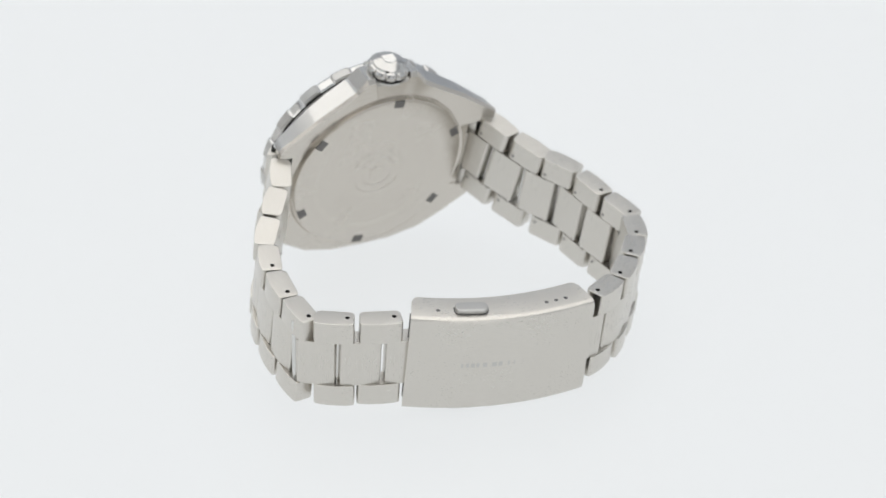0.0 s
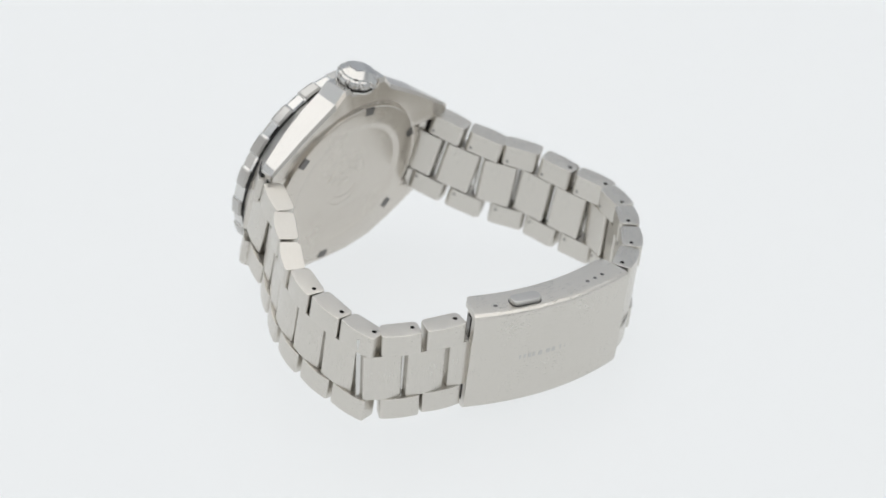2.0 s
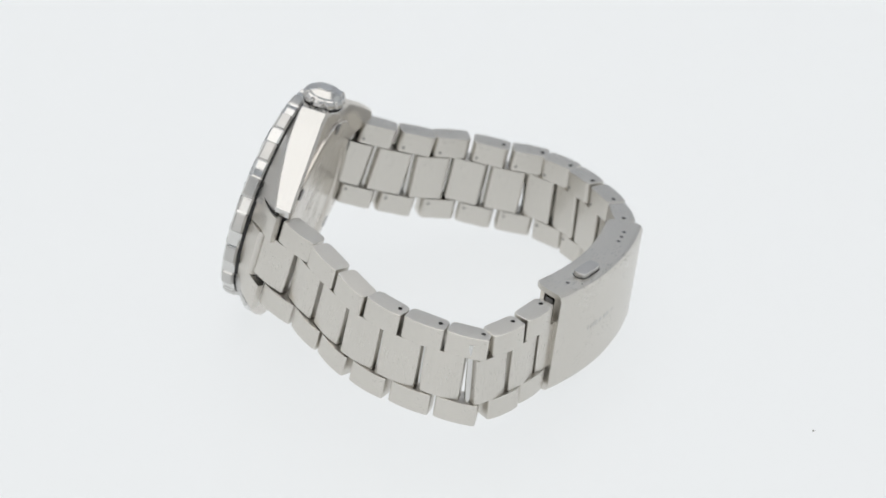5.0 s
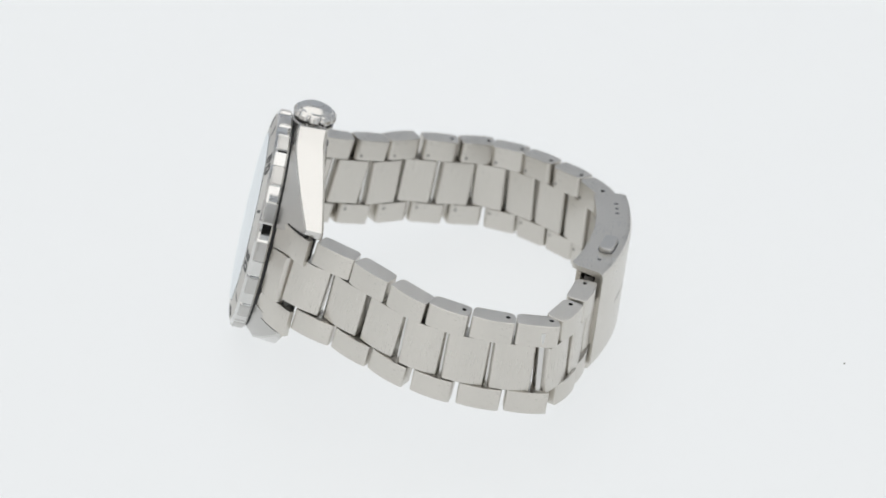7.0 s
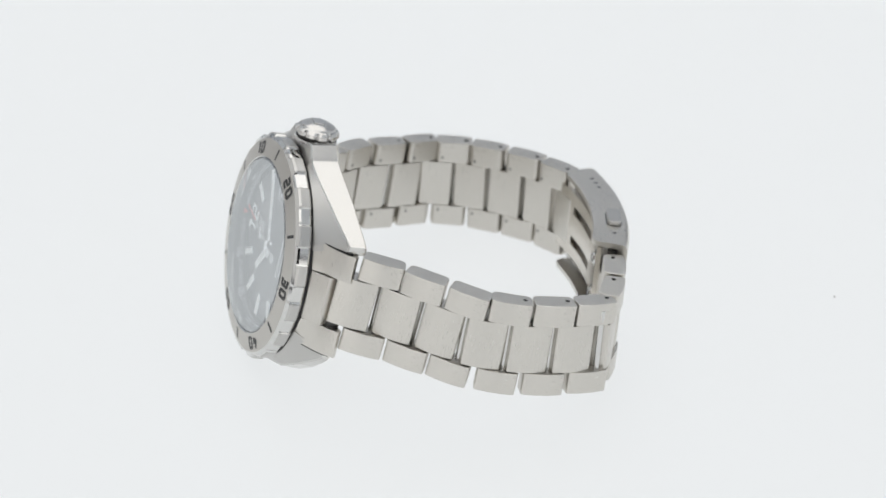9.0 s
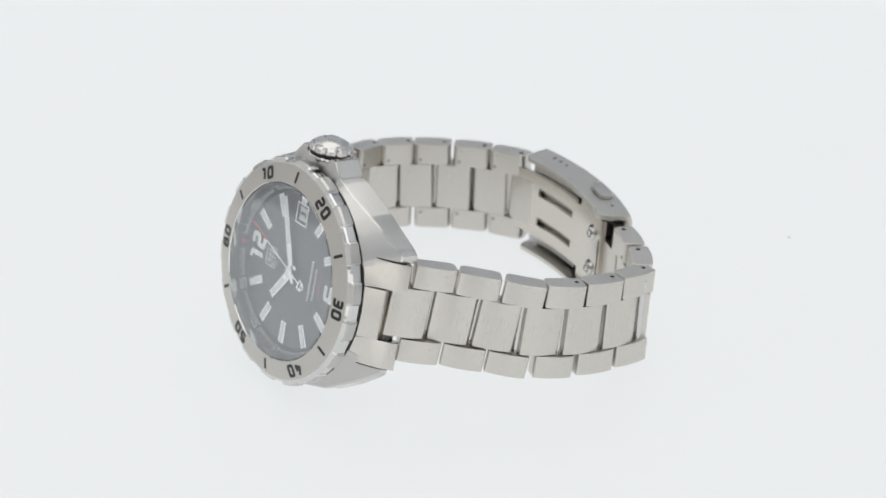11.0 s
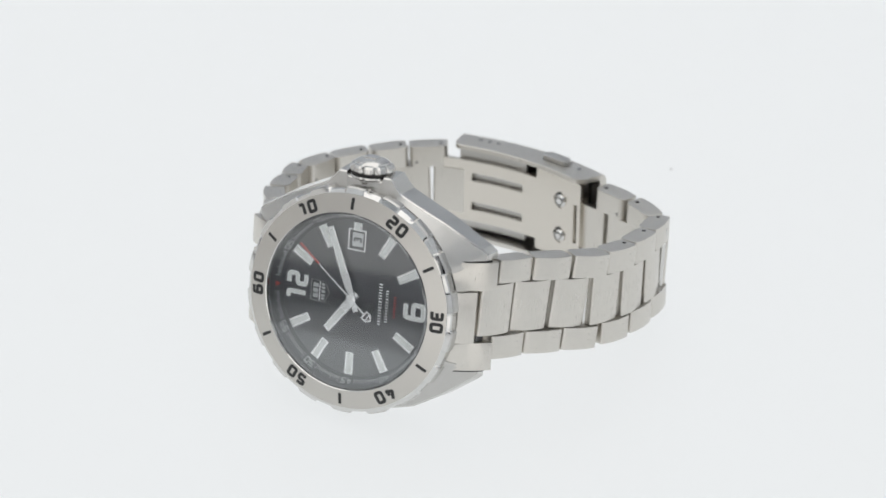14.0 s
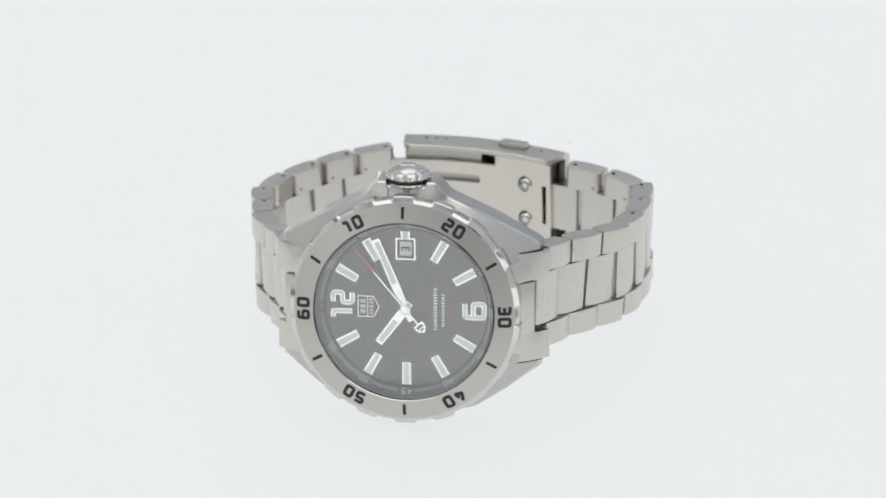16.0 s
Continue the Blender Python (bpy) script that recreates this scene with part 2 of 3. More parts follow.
# ---- the light tent ----
def sheet(name, corners, mat, label, category, thick=0.004, kind="structure"):
    """A flat panel in metres with thickness away from the inside."""
    bm = bmesh.new()
    c = [Vector(p) for p in corners]
    n = (c[1] - c[0]).cross(c[2] - c[0]).normalized() * thick
    layers(bm, [[p * 1000 for p in c], [(p + n) * 1000 for p in c]])
    return tagged(part(name, bm, mat, smooth=False), label, category, kind=kind)


X, YB, YF, ZT = 0.46, 0.58, -0.56, 0.62
sheet("floor", [(-X, YF, -0.03), (-X, YB, -0.03), (X, YB, -0.03), (X, YF, -0.03)], grey_cloth, "off-white cloth floor under the turntable", "floor")
sheet("wall_back", [(-X, YB, -0.03), (-X, YB, ZT), (X, YB, ZT), (X, YB, -0.03)], back_paper, "pale grey back wall of the light tent", "wall")
sheet("wall_left", [(-X, YF, -0.03), (-X, YF, ZT), (-X, YB, ZT), (-X, YB, -0.03)], fabric, "white fabric side wall of the light tent", "wall")
sheet("wall_right", [(X, YB, -0.03), (X, YB, ZT), (X, YF, ZT), (X, YF, -0.03)], fabric, "white fabric side wall of the light tent", "wall")
sheet("ceiling", [(-X, YF, ZT), (X, YF, ZT), (X, YB, ZT), (-X, YB, ZT)], fabric, "white fabric top of the light tent", "ceiling")
for lo, hi, z0, z1 in ((-X, -0.13, -0.03, ZT), (0.13, X, -0.03, ZT), (-0.13, 0.13, 0.40, ZT), (-0.13, 0.13, -0.03, 0.14)):
    sheet("wall_front", [(hi, YF, z0), (hi, YF, z1), (lo, YF, z1), (lo, YF, z0)], fabric, "white fabric front flap of the light tent", "wall")
sheet("backdrop", [(0.5, YF - 0.3, -0.2), (0.5, YF - 0.3, 0.9), (-0.5, YF - 0.3, 0.9), (-0.5, YF - 0.3, -0.2)], dark_room, "dark cloth behind the camera opening", "backdrop")


def light_panel(name, corners, mat, label):
    lamp = tagged(new(name), label, "light panel")
    c = [Vector(p) * 1000 for p in corners]
    n = (c[1] - c[0]).cross(c[2] - c[0]).normalized()
    bm = bmesh.new()
    layers(bm, [c, [p + n * 6 for p in c]])
    part("diffuser", bm, mat, lamp, smooth=False)
    for i in range(4):
        a, b = c[i], c[(i + 1) % 4]
        part("frame", rod(a, b, 7, 8), frame_grey, lamp)
    return lamp


light_panel("ceiling_light", [(-0.45, -0.42, ZT - 0.03), (0.36, -0.42, ZT - 0.03), (0.36, 0.54, ZT - 0.03), (-0.45, 0.54, ZT - 0.03)], panel_glow,
            "large white light panel under the tent top")
# Unseen panels: left inferred from the dial's reflection, right added to match.
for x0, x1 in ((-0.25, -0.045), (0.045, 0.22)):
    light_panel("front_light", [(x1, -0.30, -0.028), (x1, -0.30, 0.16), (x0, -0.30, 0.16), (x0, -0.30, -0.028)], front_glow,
                "unseen white front light panel beside the camera opening")

# Added fill with no known source: brightens the dial and left reflections.
light_panel("added_side_fill", [(-0.44, -0.52, -0.02), (-0.44, -0.52, 0.3), (-0.44, 0.34, 0.3), (-0.44, 0.34, -0.02)], side_fill,
            "unseen white fill panel added against the tent side wall")

# turntable: a round backlit plate on a foot
turntable = tagged(new("turntable"), "round backlit white acrylic turntable", "turntable")
bm = bmesh.new()
R = 186
layers(bm, [[(r * math.cos(a), r * math.sin(a), z) for a in (2 * math.pi * k / 160 for k in range(160))]
            for r, z in ((R - 2, -10), (R, -8), (R, -1.5), (R - 1.5, 0))])
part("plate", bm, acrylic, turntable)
bm = bmesh.new()
layers(bm, [[(r * math.cos(a), r * math.sin(a), z) for a in (2 * math.pi * k / 64 for k in range(64))]
            for r, z in ((120, -30), (120, -26), (100, -10.2))])
part("foot", bm, frame_grey, turntable)

# ---- the watch ----
watch = tagged(new("wristwatch"), "stainless steel wristwatch with black dial standing on its side", "wristwatch")
UP = Vector((-0.00862, 0.25809, 0.96608)).normalized()        # towards the crown
INTO = Vector((0.16493, 0.95325, -0.25319)).normalized()      # from dial to case back
ALONG = INTO.cross(UP)                                         # from twelve to six
HEAD = Matrix(((ALONG.x, INTO.x, UP.x, -5.849 * MM), (ALONG.y, INTO.y, UP.y, -33.712 * MM), (ALONG.z, INTO.z, UP.z, (2.559 - FLOOR) * MM), (0, 0, 0, 1)))


def dirm(m):
    """The direction of minute m on the dial, as (x, z)."""
    a = 2 * math.pi * m / 60
    return -math.cos(a), math.sin(a)


def on_dial(m, r, y, tops_out=True, lean=0.0):
    """A pose on the dial at minute m and radius r: local x reads to the right, local z stands towards the viewer."""
    x, z = dirm(m)
    out = Vector((x, 0, z)) if tops_out else Vector((-1, 0, 0))
    face = Vector((0, -1, 0))
    right = out.cross(face)
    mt = Matrix((right, out, face)).transposed().to_4x4()
    if lean:
        mt = mt @ Matrix.Rotation(radians(lean), 4, "X")
    mt.translation = Vector((x * r, y, z * r)) * MM
    return mt


# case
def case_outline(n=180):
    top = [(0, 21.9), (3.3, 21.9), (3.7, 22.7), (5.2, 22.7), (7.3, 20.3), (8.4, 19.7), (15.5, 16.2), (22.3, 12.1), (23.2, 11.3), (23.2, 10.05), (18.9, 10.0)]
    low = [(18.9, -10.0), (23.2, -10.05), (23.2, -10.9), (22.3, -11.7), (17.5, -15.2), (12.3, -18.3), (6.2, -19.8), (0, -20.0)]
    right = top + low
    poly = right + [(-x, z) for x, z in reversed(right[1:-1])]
    pts = []
    angles = sorted({round(math.atan2(z, x), 4) for x, z in poly} | {round(-math.pi + 2 * math.pi * (k + 0.5) / n, 4) for k in range(n)})
    for a in angles:
        d = Vector((math.cos(a), math.sin(a)))
        best = 0
        for i in range(len(poly)):
            p, q = Vector(poly[i]), Vector(poly[(i + 1) % len(poly)])
            e = q - p
            den = d.x * e.y - d.y * e.x
            if abs(den) < 1e-9:
                continue
            s = (p.x * e.y - p.y * e.x) / den
            u = (p.x * d.y - p.y * d.x) / den
            if s > 0 and -1e-4 <= u <= 1 + 1e-4:
                best = max(best, s)
        pts.append((best * d.x, best * d.y))
    return pts


def slope(x, a, b, bend=1.45):
    return a + (b - a) * min(1, max(0, abs(x) - 6.5) / 16.7) ** bend


def rear(p, a, b):
    """The depth of the case's rear edge: long on the lugs, short between them."""
    if p[1] < -10.001:
        b -= 2.2
    return min(slope(p[0], a, b, 1.0), 9.3) if abs(p[1]) < 10.001 and abs(p[0]) > 17 else slope(p[0], a, b, 1.0)


out = case_outline()
rim = [Vector(p).normalized() for p in out]
bm = bmesh.new()
loops = [[(v.x * 15, 3.4, v.y * 15) for v in rim],
         [(v.x * min(19.95, 0.94 * Vector(p).length), 3.4, v.y * min(19.95, 0.94 * Vector(p).length)) for v, p in zip(rim, out)],
         [(p[0] * 0.972, slope(p[0], 3.85, 8.0), p[1] * 0.972) for p in out],
         [(p[0] * 0.984, slope(p[0], 4.05, 8.3), p[1] * 0.984) for p in out],
         [(p[0], rear(p, 8.6, 11.0), p[1]) for p in out],
         [(p[0] * 0.985, rear(p, 9.15, 11.4), p[1] * 0.965) for p in out],
         [(v.x * 18.4, 9.55, v.y * 18.4) for v in rim],
         [(v.x * 17.95, 9.3, v.y * 17.95) for v in rim]]
n = len(out)
layers(bm, loops)
bm.faces.ensure_lookup_table()
for i, f in enumerate(bm.faces):
    f.material_index = 1 if i // n in (2, 3) else (2 if i // n > 3 else 0)
part("case", bm, [satin, rim_steel, back_steel], watch, "satin and polished steel case with sloping lugs", HEAD, sharp=20)

# case back
case_back = part("case_back", lathe([(0.5, 9.85), (12.4, 9.85), (12.9, 9.9), (13.3, 10.15), (14.0, 10.3), (17.1, 10.15), (17.55, 9.9), (17.7, 9.0)], 128), back_steel, watch,
                 "engraved screw-down steel case back", HEAD)
# Solid dark blocks: the shade in the wrench notches is their colour.
notch_mesh = None
for k in range(6):
    a = radians(36 + 60 * k)
    loc = Matrix.Rotation(-a, 4, "Y")
    if notch_mesh is None:
        ob = part("notch", box((15.9, 9.2, -1.1), (17.5, 10.24, 1.1), 0.1), recess_dark, case_back, "dark block standing for a shaded wrench notch", loc)
        notch_mesh = ob.data
    else:
        place("notch", notch_mesh, case_back, "dark block standing for a shaded wrench notch", loc)
rng = random.Random(5)
for row, (n, r) in enumerate(((30, 11.2), (28, 9.9), (24, 8.6), (18, 7.3))):
    bm = bmesh.new()
    for k in range(n):
        a = radians(-145 + 110 * k / n + row * 3)
        if rng.random() < 0.15:
            continue
        w = rng.uniform(0.25, 0.5)
        c, s = math.cos(a), math.sin(a)
        w *= 0.7
        pts = [(r - 0.4, -w), (r + 0.4, -w), (r + 0.4, w), (r - 0.4, w)]
        layers(bm, [[(u * c - v * s, y, u * s + v * c) for u, v in pts] for y in (9.7, 9.863)])
    tagged(part("engraving", bm, back_steel, case_back, "row of engraved bars", smooth=False), kind="stuff")
for r in (3.4, 5.2):
    part("relief_ring", lathe([(r - 0.3, 9.8), (r - 0.2, 9.9), (r + 0.2, 9.9), (r + 0.3, 9.8)], 64, ring=True), back_steel, case_back, "plain round relief")
part("emblem", prism(round_poly([(-1.5, 1.5), (-1.5, -0.6), (0, -1.7), (1.5, -0.6), (1.5, 1.5)], 0.3, 2), 0, 0.12, 0.05), back_steel, case_back, "plain shield relief",
     Matrix.Translation((0, 9.8 * MM, 0)) @ Matrix.Rotation(radians(-90), 4, "X"))

# bezel: flat brushed ring with a notched rim
TEETH = 18


def tooth(a, i):
    if i < 5 or i > 9:
        return 0
    f = (a * TEETH / (2 * math.pi)) % 1           # 0.5 at a tooth, 0 at a scoop
    up = min(1, max(0, (0.27 - abs(f - 0.5)) / 0.05 + 0.5))
    return up * (0.1, 0.34, 0.42, 0.42, 0.25)[i - 5]


bm = lathe([(15.9, 0.9), (15.95, -0.28), (16.1, -0.42), (19.38, 0.24), (19.45, 0.26), (19.62, 0.36), (20.0, 0.65), (20.15, 1.05), (20.15, 2.6), (19.9, 2.95), (19.3, 3.1), (15.9, 3.1)],
           540, wobble=tooth, ring=True)
bm.faces.ensure_lookup_table()
for i, f in enumerate(bm.faces):
    pad = abs(((i % 540 + 0.5) / 540 * TEETH) % 1 - 0.5) < 0.27 and i // 540 in (6, 7, 8)
    f.material_index = 2 if pad else (1 if i // 540 in (0, 1, 4, 5, 6, 7, 8, 9) else 0)
bezel = part("bezel", bm, [turned, polished, satin], watch, "brushed steel bezel with a scalloped polished rim", HEAD, sharp=11)
# Black ring between bezel and case: the gap's shade put into colour.
part("bezel_gap_ring", lathe([(19.2, 2.95), (19.75, 3.0), (19.75, 3.55), (19.2, 3.6)], 96, ring=True), gasket_gap_black, watch, "black ring standing for the shaded gap under the bezel", HEAD)
for m in (10, 20, 30, 40, 50, 60):
    bm = square_digits(str(m), 2.45, 1.85, 0.6, 0.36, -0.04, 0.04)
    part("bezel_numeral", bm, black_enamel, bezel, "black bezel numeral", on_dial(m, 17.75, -0.09, True, -11.4), smooth=False)
tick_mesh = None
for m in (5, 15, 25, 35, 45, 55):
    if tick_mesh is None:
        ob = part("bezel_tick", box((-0.28, -1.05, -0.04), (0.28, 1.05, 0.04)), black_enamel, bezel, "black bezel tick", on_dial(m, 17.8, -0.08, True, -11.4), smooth=False)
        tick_mesh = ob.data
    else:
        place("bezel_tick", tick_mesh, bezel, "black bezel tick", on_dial(m, 17.8, -0.08, True, -11.4))

# dial, flange and crystal
dial = part("dial", lathe([(0.4, 3.2), (14.2, 3.2), (14.2, 3.6), (0.4, 3.6)], 96), dial_black, watch, "black sunray dial", HEAD @ pose(0, -0.4 * MM, 0))
flange = part("flange", lathe([(15.95, 0.75), (14.2, 2.9), (14.2, 3.3), (15.95, 3.3)], 128, closed=False), flange_black, watch, "black sloping minute ring", HEAD)
CONE = math.degrees(math.atan2(2.15, 1.75))
bm = bmesh.new()
for k in range(240):
    m = k / 4
    if abs((m + 2.5) % 5 - 2.5) < 0.9:
        continue
    long = 1.0 if k % 4 == 0 else 0.6
    mt = on_dial(m, 14.72, 2.22, True, CONE)
    pts = [(-0.055, 0.0), (0.055, 0.0), (0.055, long), (-0.055, long)]
    layers(bm, [[(mt.to_3x3() @ Vector((u, v, z))) + mt.translation * 1000 for u, v in pts] for z in (0.0, 0.05)])
tagged(part("minute_track", bm, print_grey, flange, "pale minute marks", smooth=False), kind="stuff")
for m in (5, 10, 15, 20, 25, 30, 35, 40, 45, 50, 55):
    part("minute_numeral", square_digits("%02d" % m, 1.2, 0.86, 0.16, 0.2, 0.0, 0.05), print_grey, flange, "small pale minute numeral", on_dial(m, 15.05, 1.8, True, CONE), smooth=False)
bm = bmesh.new()
layers(bm, [[(x, y, z) for x, y in ((-0.5, 0.55), (0, -0.4), (0.5, 0.55))] for z in (0, 0.06)])
part("zero_mark", bm, print_red, flange, "small red triangle", on_dial(0, 14.85, 2.05, True, CONE), smooth=False)

bm = lathe([(1, -0.5), (15.6, -0.5), (15.85, -0.25), (15.85, 0.7), (1, 0.7)], 128)
for f in bm.faces:
    f.material_index = 0 if f.calc_center_median().y < -0.26 else 1
crystal = part("crystal", bm, [crystal_glass, crystal_body], watch, "clear flat watch glass", HEAD, sharp=15)
crystal.visible_shadow = False


def marker(length, width):
    """An applied baton: steel border and white fill."""
    base = prism(round_poly([(-width / 2, -length / 2), (width / 2, -length / 2), (width / 2 + 0.1, length / 2), (-width / 2 - 0.1, length / 2)], 0.1, 2), 0, 0.35, 0.1)
    fill = prism_plain([(-width * 0.27, -length * 0.45), (width * 0.27, -length * 0.45), (width * 0.31, length * 0.45), (-width * 0.31, length * 0.45)], 0.3, 0.42)
    return base, fill


made = {}
for m in (5, 10, 15, 20, 25, 35, 40, 45, 50, 55):
    key = "short" if m == 15 else "long"
    pose_m = on_dial(m, 13.1 if m == 15 else 11.95, 3.2)
    if key not in made:
        b, f = marker(1.6 if m == 15 else 4.2, 1.6)
        ob = part("hour_marker", b, rhodium, dial, "applied steel hour marker with white fill", pose_m)
        fl = part("white_fill", f, lume, ob, smooth=False)
        made[key] = (ob.data, fl.data)
    else:
        ob = place("hour_marker", made[key][0], dial, "applied steel hour marker with white fill", pose_m)
        place("white_fill", made[key][1], ob)
for text, m, r, w in (("12", 0, 11.25, 2.7), ("6", 30, 12.1, 3.4)):
    pose_m = on_dial(m, r, 3.2, tops_out=False)
    ob = part("hour_numeral", square_digits(text, 4.35, w, 0.95, 0.4, 0, 0.34), rhodium, dial, "large white applied numeral", pose_m, smooth=False)
    part("white_fill", square_digits(text, 4.35 - 0.36, w - 0.36, 0.58, 0.76, 0.3, 0.37), lume, ob, smooth=False)


def ring_plate(outer, inner, z0, z1):
    bm = bmesh.new()
    a = [bm.verts.new((x, y, z)) for z in (z0, z1) for x, y in outer]
    n = len(outer)
    b = [bm.verts.new((x, y, z)) for z in (z0, z1) for x, y in inner]
    for i in range(n):
        j = (i + 1) % n
        bm.faces.new((a[i], a[j], a[n + j], a[n + i]))
        bm.faces.new((b[j], b[i], b[n + i], b[n + j]))
        bm.faces.new((a[n + i], a[n + j], b[n + j], b[n + i]))
        bm.faces.new((a[j], a[i], b[i], b[j]))
    return bm


def rect(w, h):
    return [(-w / 2, -h / 2), (w / 2, -h / 2), (w / 2, h / 2), (-w / 2, h / 2)]


# the date window, upright to the twelve
dpose = on_dial(15, 10.7, 3.2, tops_out=False)
date = part("date_window", ring_plate(rect(3.9, 3.5), rect(3.4, 3.0), 0, 0.3), rhodium, dial, "framed date window", dpose, smooth=False)
part("date_disc", box((-1.25, -1.05, 0.0), (1.25, 1.05, 0.05)), date_paper, date, "pale date disc", smooth=False)
part("date_numeral", lettering("3", 2.2, 0.04, 0.05), black_enamel, date, "dark date numeral", pose(0, 0, 0.00008), smooth=False)

# emblem and lines of print
shield = [(-1.95, 1.95), (-1.95, -0.95), (0, -1.95), (1.95, -0.95), (1.95, 1.95)]
em = on_dial(0, 6.7, 3.2, tops_out=False)
part("emblem", ring_plate(shield, offset_loop(shield, 0.17), 0, 0.12), polished, dial, "plain steel shield outline", em, smooth=False)
part("emblem_divider", box((-1.75, 0.1, 0), (1.75, 0.24, 0.1)), print_white, dial, "thin line across the shield", em, smooth=False)
for x0, x1, y0, y1 in ((-1.3, -0.6, 0.5, 1.5), (-0.35, 0.35, 0.5, 1.5), (0.6, 1.3, 0.5, 1.5), (-1.5, -1.1, -0.75, -0.15), (-0.9, -0.5, -0.85, -0.15), (-0.2, 0.2, -0.95, -0.15),
                       (0.5, 0.9, -0.85, -0.15), (1.1, 1.5, -0.75, -0.15)):
    part("emblem_bar", box((x0, y0, 0), (x1, y1, 0.08)), print_grey, dial, "plain bar within the shield", em, smooth=False)
for r, w, h, mt, lb in ((5.15, 7.6, 0.66, print_white, "row of white bars of print"), (6.5, 6.3, 0.52, print_white, "row of white bars of print"),
                        (8.05, 4.0, 0.45, print_red, "row of thin red bars of print")):
    rr = random.Random(int(r * 10))
    bm = bmesh.new()
    x = -w / 2
    while x < w / 2 - 0.2:
        l = rr.uniform(0.15, 0.27)
        box((x, -h / 2, 0), (x + l, h / 2, 0.03), bm=bm)
        x += l + 0.3
    tagged(part("print_line", bm, mt, dial, lb, on_dial(30, r, 3.2, tops_out=False), smooth=False), kind="stuff")

# hands
CENTRE = 2.05


def hand(name, length, tail, w0, w1, level, minute, label):
    y = CENTRE - level
    body = [(-w0 / 2, -tail), (w0 / 2, -tail), (w1 / 2, length * 0.25), (w1 * 0.42, length), (-w1 * 0.42, length), (-w1 / 2, length * 0.25)]
    bm = prism(body, -0.1, 0.1, 0.06)
    m = HEAD @ on_dial(minute, 0, y)
    h = part(name, bm, rhodium, watch, label, m)
    fill = [(-w1 * 0.3, length * 0.36), (w1 * 0.3, length * 0.36), (w1 * 0.25, length - 0.5), (-w1 * 0.25, length - 0.5)]
    part("white_fill", prism_plain(fill, 0.08, 0.14), lume, h, smooth=False)
    return h


hand("hour_hand", 8.2, 1.3, 1.2, 1.75, -0.35, 51.2, "steel hour hand with white fill")
hand("minute_hand", 13.4, 2.4, 1.0, 1.6, -0.05, 11.2, "steel minute hand with white fill")
bm = prism([(-0.17, -3.45), (0.17, -3.45), (0.13, 8.6), (-0.13, 8.6)], -0.06, 0.06, 0.03)
second_hand = part("second_hand", bm, rhodium, watch, "thin steel second hand with red tip", HEAD @ on_dial(8.3, 0, CENTRE - 0.35))
house = [(-0.95, -3.4), (-0.95, -4.6), (0, -5.3), (0.95, -4.6), (0.95, -3.4)]
part("counterweight", ring_plate(house, offset_loop(house, 0.32), -0.07, 0.09), rhodium, second_hand, "hollow shield-shaped counterweight", smooth=False)
part("counterweight_bar", box((-0.62, -4.45, -0.05), (0.62, -4.2, 0.06)), rhodium, second_hand, smooth=False)
part("red_tip", box((-0.16, 8.6, -0.05), (0.16, 13.6, 0.06)), print_red, second_hand, "red tip", smooth=False)
part("hub", lathe([(0.9, 0.5), (0.95, -0.55), (0.5, -0.75)], 32), rhodium, watch, "steel hub of the hands", HEAD @ pose(0, CENTRE * MM, 0))

# crown
LOBES = 10


def lobe(a, i):
    f = (a * LOBES / (2 * math.pi)) % 1
    dip = math.exp(-((f - 0.5) / 0.14) ** 2)
    if i in (3, 4):
        return -0.12 * dip
    return -0.42 * dip * (0.8, 1, 1, 0.6)[i - 7] if 7 <= i <= 10 else 0


bm = lathe([(2.8, -0.6), (2.8, 0.5), (3.3, 0.6), (3.8, 0.95), (3.8, 1.35), (3.35, 1.5), (3.35, 1.95), (3.85, 2.0), (4.0, 2.25), (3.95, 2.85), (3.6, 3.3), (3.2, 3.45),
            (3.0, 3.75), (2.2, 4.15), (1.2, 4.38), (0.4, 4.42)], 160, wobble=lobe)
crown_pose = HEAD @ pose(0, 6.4 * MM, 20.6 * MM, 90)
crown = part("crown", bm, rim_steel, watch, "polished fluted winding crown", crown_pose, sharp=24)
part("crown_gasket", lathe([(3.2, 1.52), (3.7, 1.54), (3.7, 1.94), (3.2, 1.95)], 48, ring=True), gasket_gap_black, crown, "dark crown seam")
bm = bmesh.new()
layers(bm, [[(0.62 * x, y, 0.62 * z) for x, z in reversed(shield)] for y in (4.1, 4.52)])
part("crown_emblem", bm, polished, crown, "plain raised shield", smooth=False)

# ---- bracelet ----
LEAN = Vector((-0.027, 0.115, 1)).normalized()
W_ALL, W_MID, W_OUT = 17.6, 9.2, 4.25


def frame_of(a, b, up, outward):
    """A pose at b whose x runs from a to b, z lies along up (or against it) and y points outward; mm."""
    x = (Vector(b) - Vector(a)).normalized()
    z = (up - x * up.dot(x)).normalized()
    y = z.cross(x)
    if y.dot(Vector(outward)) < 0:
        y, z = -y, -z
    m = Matrix((x, y, z)).transposed().to_4x4()
    m.translation = Vector(b) * MM
    return m


LINK = 7.3


def domed(x0, x1, top, drop, n=8):
    """The domed outer side of a link, from x1 back to x0."""
    mid, half = (x0 + x1) / 2, (x1 - x0) / 2
    return [(x, top - drop * ((x - mid) / half) ** 2) for x in (x1 + (x0 - x1) * i / n for i in range(n + 1))]


outer_top = domed(-LINK + 1.32, 1.38, 2.46, 0.42)
outer_shape = round_poly([(-LINK + 1.5, -1.65), (1.2, -1.65)] + outer_top, [1.2, 1.2, 0.55] + [0] * 7 + [0.55], 5)
